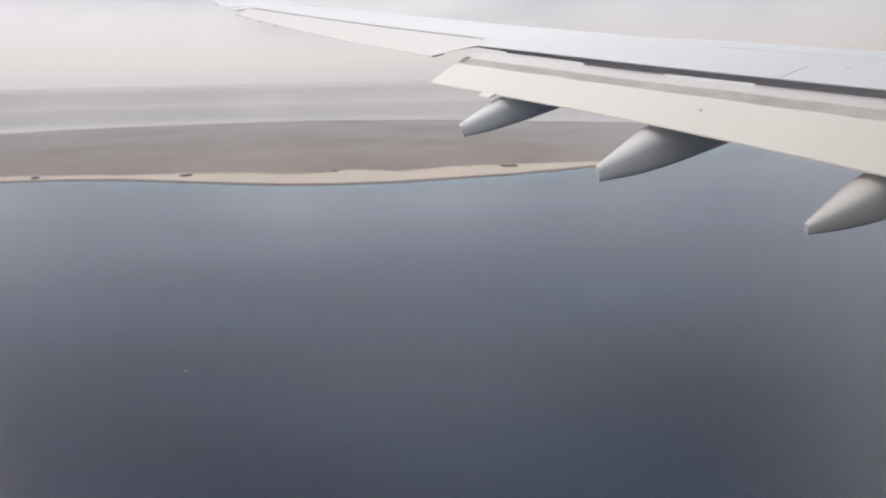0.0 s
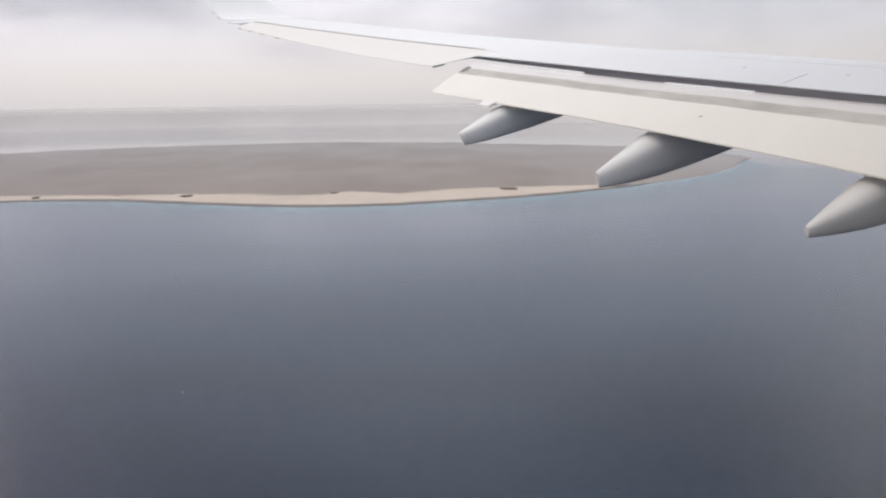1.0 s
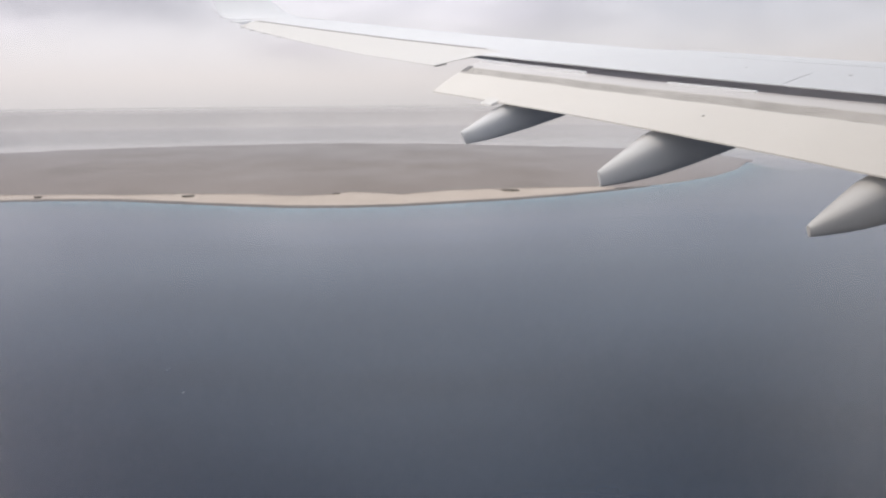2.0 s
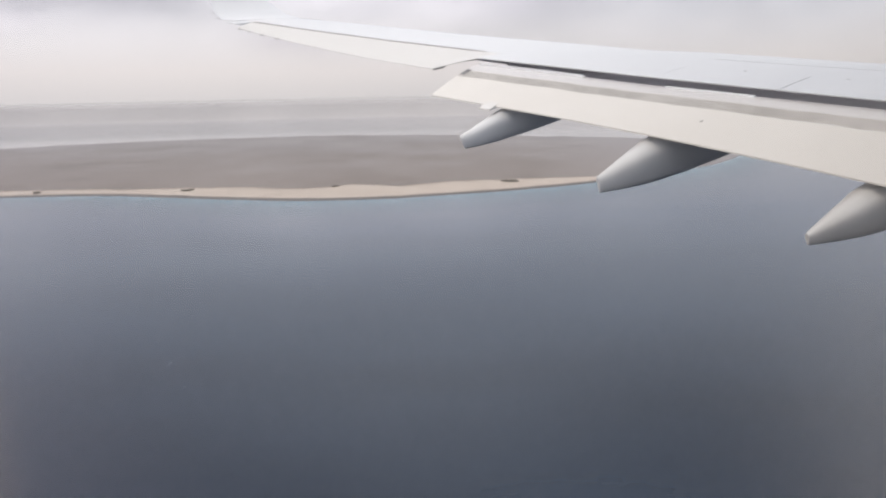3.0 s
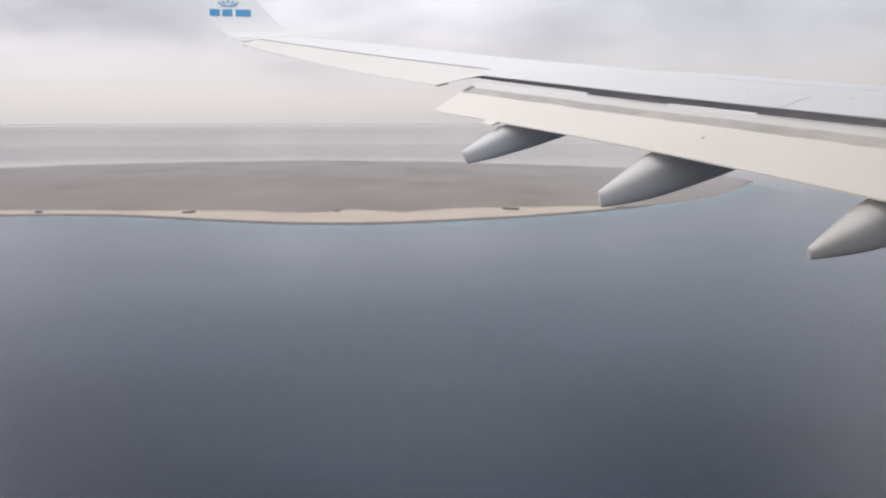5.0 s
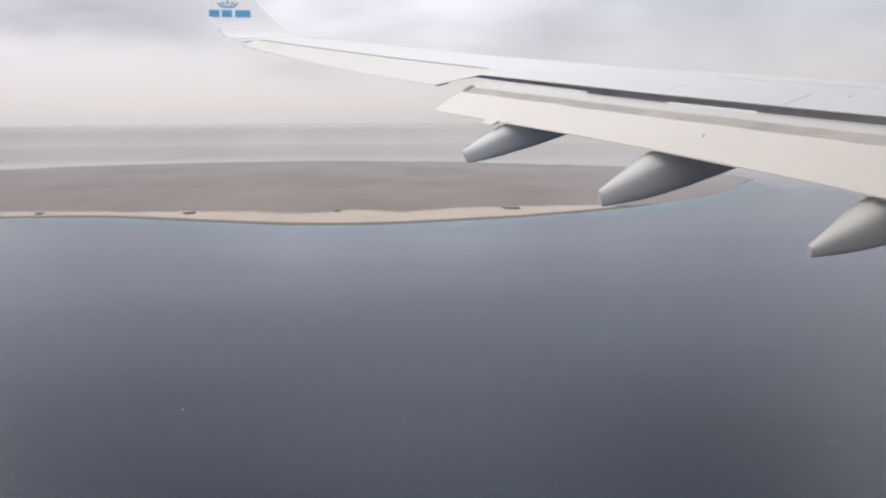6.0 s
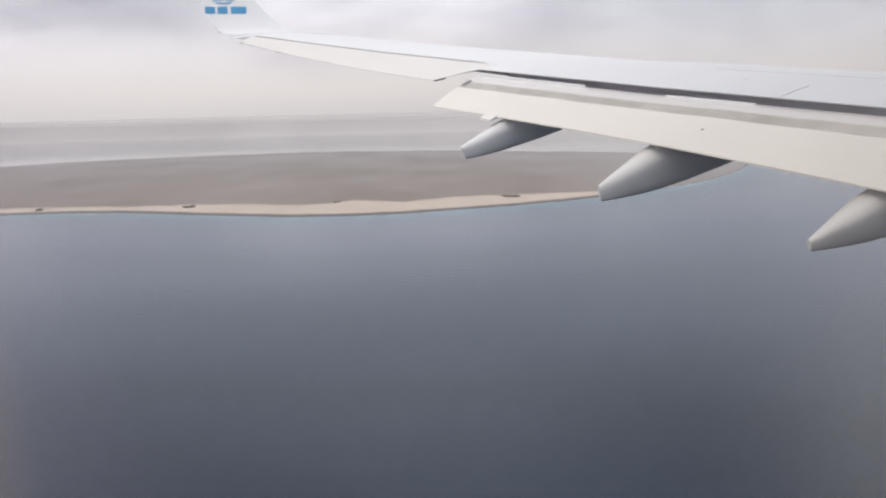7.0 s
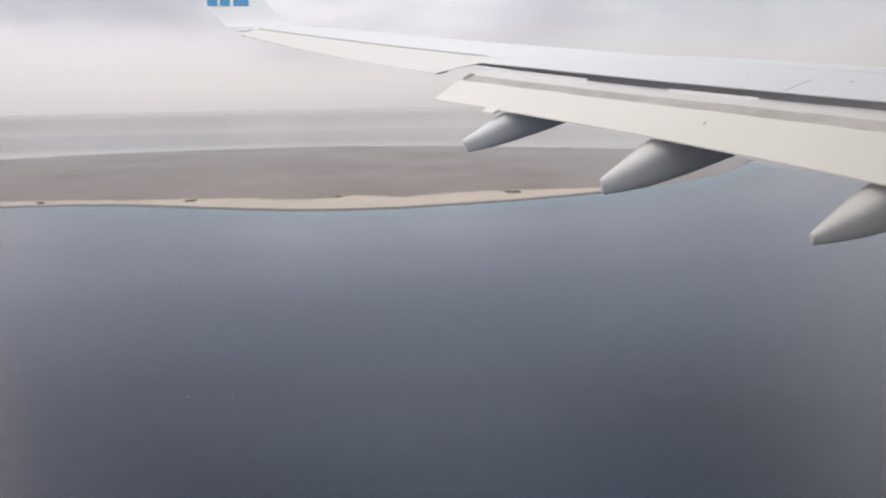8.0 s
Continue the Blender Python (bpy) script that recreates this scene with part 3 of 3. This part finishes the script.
for x, z, r in ((-0.14, 3.655, 0.032), (-0.02, 3.675, 0.036), (0.13, 3.685, 0.040), (0.28, 3.675, 0.036), (0.40, 3.655, 0.032), (0.13, 3.765, 0.026)):
    mark("logo_crest", [(x + r * math.cos(2 * math.pi * i / 10), z + r * math.sin(2 * math.pi * i / 10)) for i in range(10)])
for x in (-0.06, 0.04, 0.22, 0.32):
    mark("logo_crest", ((x - 0.016, 3.58), (x + 0.016, 3.58), (x + 0.02 + (x - 0.13) * 0.2, 3.65), (x - 0.012 + (x - 0.13) * 0.2, 3.65)))


def fairing(s, scale, tail=(0.0, 0.0), sag=0.0, keel=0.0, rake=0.0):
    """Canoe fairing: flat-sided body under the flap with a drooped, knife-edged tail. Stations: along, top, bottom, half width."""
    x0, z0 = te_x(s), flap_te_z(s)
    stations = ((-0.69, -0.57, -0.808, 0.04), (-0.60, -0.515, -0.80, 0.075), (-0.40, -0.40, -0.778, 0.13), (-0.15, -0.255, -0.742, 0.195), (0.10, -0.11, -0.70, 0.245),
                (0.40, 0.00, -0.635, 0.28), (0.80, 0.10, -0.525, 0.30), (1.20, 0.18, -0.40, 0.30), (1.70, 0.24, -0.24, 0.28), (2.30, 0.24, -0.10, 0.23),
                (2.90, 0.18, -0.02, 0.14), (3.40, 0.10, 0.03, 0.03))
    # half outline of a section: across (of the half width), up (-1 bottom, 1 top)
    outline = ((0.0, 1.0), (0.36, 0.96), (0.66, 0.84), (0.87, 0.64), (0.96, 0.46), (0.97, 0.24), (0.89, -0.10), (0.75, -0.45), (0.60, -0.72), (0.46, -0.88), (0.26, -0.98), (0.0, -1.0))
    rings = []
    for dx, top, bot, w in stations:
        k = max(0.0, (0.4 - dx) / 1.08)
        dx, top, bot = dx + tail[0] * k, top + tail[1] * k, bot + (tail[1] + keel) * k + sag * (1 - k)
        mid, half = (top + bot) / 2, (top - bot) / 2
        loop = [(a, b) for a, b in outline] + [(-a, b) for a, b in outline[-2:0:-1]]
        rings.append(local([(x0 + (dx + rake * k * (1 - b) / 2) * scale, s + w * scale * a, z0 + (mid + half * b) * scale) for a, b in loop]))
    return part("flap_track_fairing", loft(rings), FAIRING, wing, "grey-white canoe fairing with a drooped tail", smooth=50)


fairing(14.85, 0.93, (0.04, -0.01), 0.02, 0.0, 0.11)
fairing(11.7, 1.0, (0.07, -0.075), -0.09, 0.0, 0.05)
fairing(8.57, 0.95, (0.05, -0.09), -0.06, 0.09, 0.03)
for s in (23.6, 24.4, 25.1, 25.7):
    bm = bmesh.new()
    bmesh.ops.create_cone(bm, cap_ends=True, segments=6, radius1=0.012, radius2=0.008, depth=0.13,
                          matrix=Matrix.Translation(Vector((te_x(s) - 0.06, s, lerp(s, ((22.5, 1.65), (24.2, 1.97), (26.0, 2.33))) - 0.01)) - ROOT) @ pose(0, 0, 0, 0, -95, 0))
    part("static_wick", bm, CAP, wing, "thin dark static wick")

for x, s, z in ((-0.11, 26.95, 2.82), (0.03, 26.76, 2.66)):
    bm = bmesh.new()
    bmesh.ops.create_cone(bm, cap_ends=True, segments=6, radius1=0.012, radius2=0.007, depth=0.15,
                          matrix=Matrix.Translation(Vector((x - 0.06, s, z)) - ROOT) @ pose(0, 0, 0, 0, -95, 0))
    part("static_wick", bm, CAP, winglet, "thin dark static wick")

# faint spanwise skin joint and small fittings on the upper skin
joint = []
for s in spread(10.2, 13.6, 10):
    pts = [Vector(upper(s, u)) for u in (0.395, 0.402)]
    joint.append(local([p + Vector((0, 0, 0.004)) for p in pts] + [p - Vector((0, 0, 0.01)) for p in reversed(pts)]))
part("skin_joint", loft(joint), SEAM, wing, "thin grey skin joint")
for s, u in ((12.3, 0.205), (10.85, 0.205)):
    part("access_cap", disc(upper(s, u), (-0.1, 0, 1), 0.034, 0.010), CAP, wing, "small grey access cap")

# ---- the cabin wall round the eye ----
PANE_S = 0.10          # the pane lies this far outboard of the eye
RADIUS, AXIS_Z = 2.82, 0.08
AXIS_S = PANE_S + 0.05 - math.sqrt(RADIUS ** 2 - AXIS_Z ** 2)
plane = Matrix.Translation((0, 0, EYE_Z)) @ pose(0, 0, 0, 0, 0, YAW)
WIN_X, WIN_Z = 0.05, 0.10


def shell(x, arc, r):
    """A point of the fuselage: arc metres round from the window's middle."""
    a = math.asin((WIN_Z - AXIS_Z) / RADIUS) + arc / RADIUS
    return Vector((x, AXIS_S + r * math.cos(a), AXIS_Z + r * math.sin(a)))


def build_fuselage():
    inner_r = RADIUS - 0.09
    bm = bmesh.new()
    girth = 2 * math.pi * RADIUS
    hx, ha = 0.30, 0.36
    xs = spread(-4.0, WIN_X - hx, 6) + spread(WIN_X + hx, 21.0, 24)
    arcs = spread(ha, girth - ha, 60)
    for r, mat in ((RADIUS, 0), (inner_r, 1)):
        grid = [[bm.verts.new(shell(x, a, r)) for a in arcs] for x in xs]
        for p, q in zip(grid, grid[1:]):
            for k in range(len(arcs) - 1):
                bm.faces.new((p[k], q[k], q[k + 1], p[k + 1])).material_index = mat
        side = [[bm.verts.new(shell(x, a, r)) for a in spread(-ha, ha, 9)] for x in xs]
        for i, (p, q) in enumerate(zip(side, side[1:])):
            if i != 5:
                for k in range(8):
                    bm.faces.new((p[k], q[k], q[k + 1], p[k + 1])).material_index = mat
    n = 48
    rings = []
    for r, grow in ((RADIUS, None), (RADIUS, 1.0), (inner_r, 1.06), (inner_r, None)):
        ring = []
        for i in range(n):
            a = 2 * math.pi * i / n
            c, d = math.cos(a), math.sin(a)
            if grow:
                e = (abs(c) ** 3 + abs(d) ** 3) ** (-1 / 3)
                u, v = 0.15 * grow * c * e, 0.245 * grow * d * e
            else:
                e = 1 / max(abs(c), abs(d))
                u, v = hx * c * e, ha * d * e
            ring.append(bm.verts.new(shell(WIN_X + u, v, r)))
        rings.append(ring)
    for m, (p, q) in zip((0, 1, 1), zip(rings, rings[1:])):
        for i in range(n):
            k = (i + 1) % n
            bm.faces.new((p[i], p[k], q[k], q[i])).material_index = m
    for x in (-4.0, 21.0):
        bm.faces.new([bm.verts.new(shell(x, a, RADIUS - 0.02)) for a in spread(0, girth, 61)[:-1]]).material_index = 1
    me = bpy.data.meshes.new("wall_fuselage")
    bm.to_mesh(me)
    bm.free()
    me.materials.append(WHITE)
    me.materials.append(LINING)
    me.shade_smooth()
    me.set_sharp_from_angle(angle=radians(35))
    ob = tagged(new("wall_fuselage", me), "white airliner fuselage shell with a beige cabin lining", "fuselage", "", "structure")
    ob.matrix_world = plane
    return ob


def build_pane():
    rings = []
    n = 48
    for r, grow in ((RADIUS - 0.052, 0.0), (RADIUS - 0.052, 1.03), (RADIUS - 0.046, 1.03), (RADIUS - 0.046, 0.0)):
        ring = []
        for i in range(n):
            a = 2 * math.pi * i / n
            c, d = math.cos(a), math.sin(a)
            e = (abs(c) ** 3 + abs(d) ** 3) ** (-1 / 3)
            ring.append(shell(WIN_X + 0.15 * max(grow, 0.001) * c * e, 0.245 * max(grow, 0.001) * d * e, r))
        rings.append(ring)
    ob = thing("window_1", loft(rings, True), PANE, "acrylic cabin window with a veil and edge glare painted in", "window", "structure")
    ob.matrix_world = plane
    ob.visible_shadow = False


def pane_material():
    m = bpy.data.materials.new("veiled_acrylic")
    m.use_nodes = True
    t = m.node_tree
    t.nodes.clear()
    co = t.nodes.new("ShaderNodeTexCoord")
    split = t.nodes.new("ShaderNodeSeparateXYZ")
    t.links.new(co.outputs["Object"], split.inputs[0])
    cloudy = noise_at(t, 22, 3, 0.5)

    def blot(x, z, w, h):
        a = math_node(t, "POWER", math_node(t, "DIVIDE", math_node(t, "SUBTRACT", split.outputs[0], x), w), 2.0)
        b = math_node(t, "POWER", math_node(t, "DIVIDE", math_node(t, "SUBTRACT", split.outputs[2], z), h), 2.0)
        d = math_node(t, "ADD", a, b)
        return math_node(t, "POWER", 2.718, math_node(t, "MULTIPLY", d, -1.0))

    # cabin reflections and edge glare put into the pane as tinted blots
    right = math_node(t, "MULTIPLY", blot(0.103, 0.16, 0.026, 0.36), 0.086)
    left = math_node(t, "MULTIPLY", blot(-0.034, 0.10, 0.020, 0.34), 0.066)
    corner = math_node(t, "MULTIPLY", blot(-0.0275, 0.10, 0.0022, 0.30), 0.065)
    edge_glare = math_node(t, "MULTIPLY", math_node(t, "ADD", right, left), math_node(t, "ADD", cloudy, 0.5))
    # the constant adds an even veil that lifts the darks
    fac = math_node(t, "ADD", math_node(t, "ADD", edge_glare, corner), 0.028)
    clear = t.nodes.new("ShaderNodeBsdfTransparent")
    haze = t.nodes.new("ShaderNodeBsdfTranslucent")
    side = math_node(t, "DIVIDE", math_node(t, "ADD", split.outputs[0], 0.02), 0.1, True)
    glare_tint = mix(t, side, (0.82, 0.71, 0.76), (0.86, 0.76, 0.67))
    t.links.new(mix(t, math_node(t, "MULTIPLY", corner, 6.0, True), glare_tint, (0.85, 0.62, 0.36)), haze.inputs[0])
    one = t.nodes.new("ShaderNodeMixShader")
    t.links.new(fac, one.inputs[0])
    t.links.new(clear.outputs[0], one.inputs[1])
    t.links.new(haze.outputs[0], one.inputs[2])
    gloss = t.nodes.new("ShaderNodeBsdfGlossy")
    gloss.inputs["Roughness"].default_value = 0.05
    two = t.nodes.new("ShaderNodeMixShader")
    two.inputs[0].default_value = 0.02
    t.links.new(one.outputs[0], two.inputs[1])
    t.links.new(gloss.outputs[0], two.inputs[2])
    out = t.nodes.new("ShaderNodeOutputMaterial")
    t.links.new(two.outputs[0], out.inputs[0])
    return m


LINING = plain("cabin_lining", (0.62, 0.57, 0.50), 0.7)
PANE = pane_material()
build_fuselage()
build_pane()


# ---- scrub, rocks and foam ----
def clump(bm, at, size, flat=0.5, seed=0.0):
    """One uneven low bush: a knobbly dome."""
    made = bmesh.ops.create_icosphere(bm, subdivisions=1, radius=1.0)["verts"]
    for v in made:
        k = 1 + 0.45 * noise.noise(v.co * 1.7 + Vector((seed, seed * 0.7, 0)))
        v.co = Vector((v.co.x * size * k, v.co.y * size * 0.8 * k, max(-0.15, v.co.z) * size * flat * k)) + Vector(at)


def thicket(x, y, width, deep, n, seed):
    rnd = random.Random(seed)
    bm = bmesh.new()
    for _ in range(n):
        a, r = rnd.uniform(0, 2 * math.pi), math.sqrt(rnd.random())
        clump(bm, (r * math.cos(a) * width, r * math.sin(a) * deep, 0.2), rnd.uniform(1.2, 2.5), 0.85, rnd.uniform(0, 50))
    ob = thing("thicket", bm, BUSH, "dark low thicket of bushes on the sand beach", "bush", group="thickets on the beach")
    ob.location = (x, y, 1.0)


thicket(-291, 972, 6, 8, 22, 1)
thicket(82, 1010, 10, 12, 42, 2)
thicket(-464, 975, 4, 4, 12, 3)
thicket(-123, 984, 4, 4, 9, 5)


def shore_rock(x, y, size, seed):
    bm = bmesh.new()
    clump(bm, (0, 0, 0), size, 0.5, seed * 1.37)
    ob = thing("shore_rock", bm, SHORE, "low dark wet rock at the edge of the beach", "rock", group="rocks along the waterline")
    ob.location = (x, y, 0.7)


for x, y, size, seed in ((-61, 868, 1.8, 21), (26, 904, 2.0, 22), (50, 916, 2.4, 23), (-182, 874, 1.6, 24), (118, 948, 1.8, 25)):
    shore_rock(x, y, size, seed)


def scrub_cover():
    """Bushes along the inner edge of the beach and thinly over the island."""
    rnd = random.Random(11)
    verts, faces = [], []
    shape = bmesh.new()
    bmesh.ops.create_icosphere(shape, subdivisions=1, radius=1.0)
    shape.verts.ensure_lookup_table()
    unit = [v.co.copy() for v in shape.verts]
    tris = [[v.index for v in f.verts] for f in shape.faces]
    shape.free()

    def add(x, y, z, r):
        b = len(verts)
        k = rnd.uniform(0, 60)
        for c in unit:
            g = r * (1 + 0.5 * noise.noise(c * 1.6 + Vector((k, 0, k))))
            verts.append((x + c.x * g, y + c.y * g * 0.9, z - 0.6 + c.z * g * 0.28))
        faces.extend([[b + i for i in f] for f in tris])

    for _ in range(900):
        x = rnd.uniform(-900, 130)
        add(x, sand_line(x) + rnd.uniform(-3, 14), 2.2, rnd.uniform(0.5, 1.1))
    me = bpy.data.meshes.new("scrub")
    me.from_pydata(verts, [], faces)
    me.materials.append(SCRUB)
    me.shade_smooth()
    tagged(new("scrub", me), "low dry grey-brown scrub covering the island", "scrub", "", "stuff")


scrub_cover()


def whitecaps():
    rnd = random.Random(5)
    bm = bmesh.new()
    for _ in range(16):
        y = rnd.uniform(195, 430)
        x = rnd.uniform(-0.5, 0.5) * y
        w = rnd.uniform(0.20, 0.48)
        for _ in range(rnd.choice((1, 1, 1, 2))):
            dx, dy = rnd.uniform(-1.2, 1.2), rnd.uniform(-1.6, 1.6)
            ring = []
            for i in range(9):
                a = 2 * math.pi * i / 9
                k = rnd.uniform(0.6, 1.2)
                ring.append(bm.verts.new((x + dx + w * 1.2 * k * math.cos(a), y + dy + w * 0.4 * k * math.sin(a), 0.12)))
            top = bm.verts.new((x + dx, y + dy, 0.30))
            for i in range(9):
                bm.faces.new((ring[i], ring[(i + 1) % 9], top))
    thing("whitecap_foam", bm, FOAM, "scattered small white foam crests on the sea", "foam", "stuff")


whitecaps()
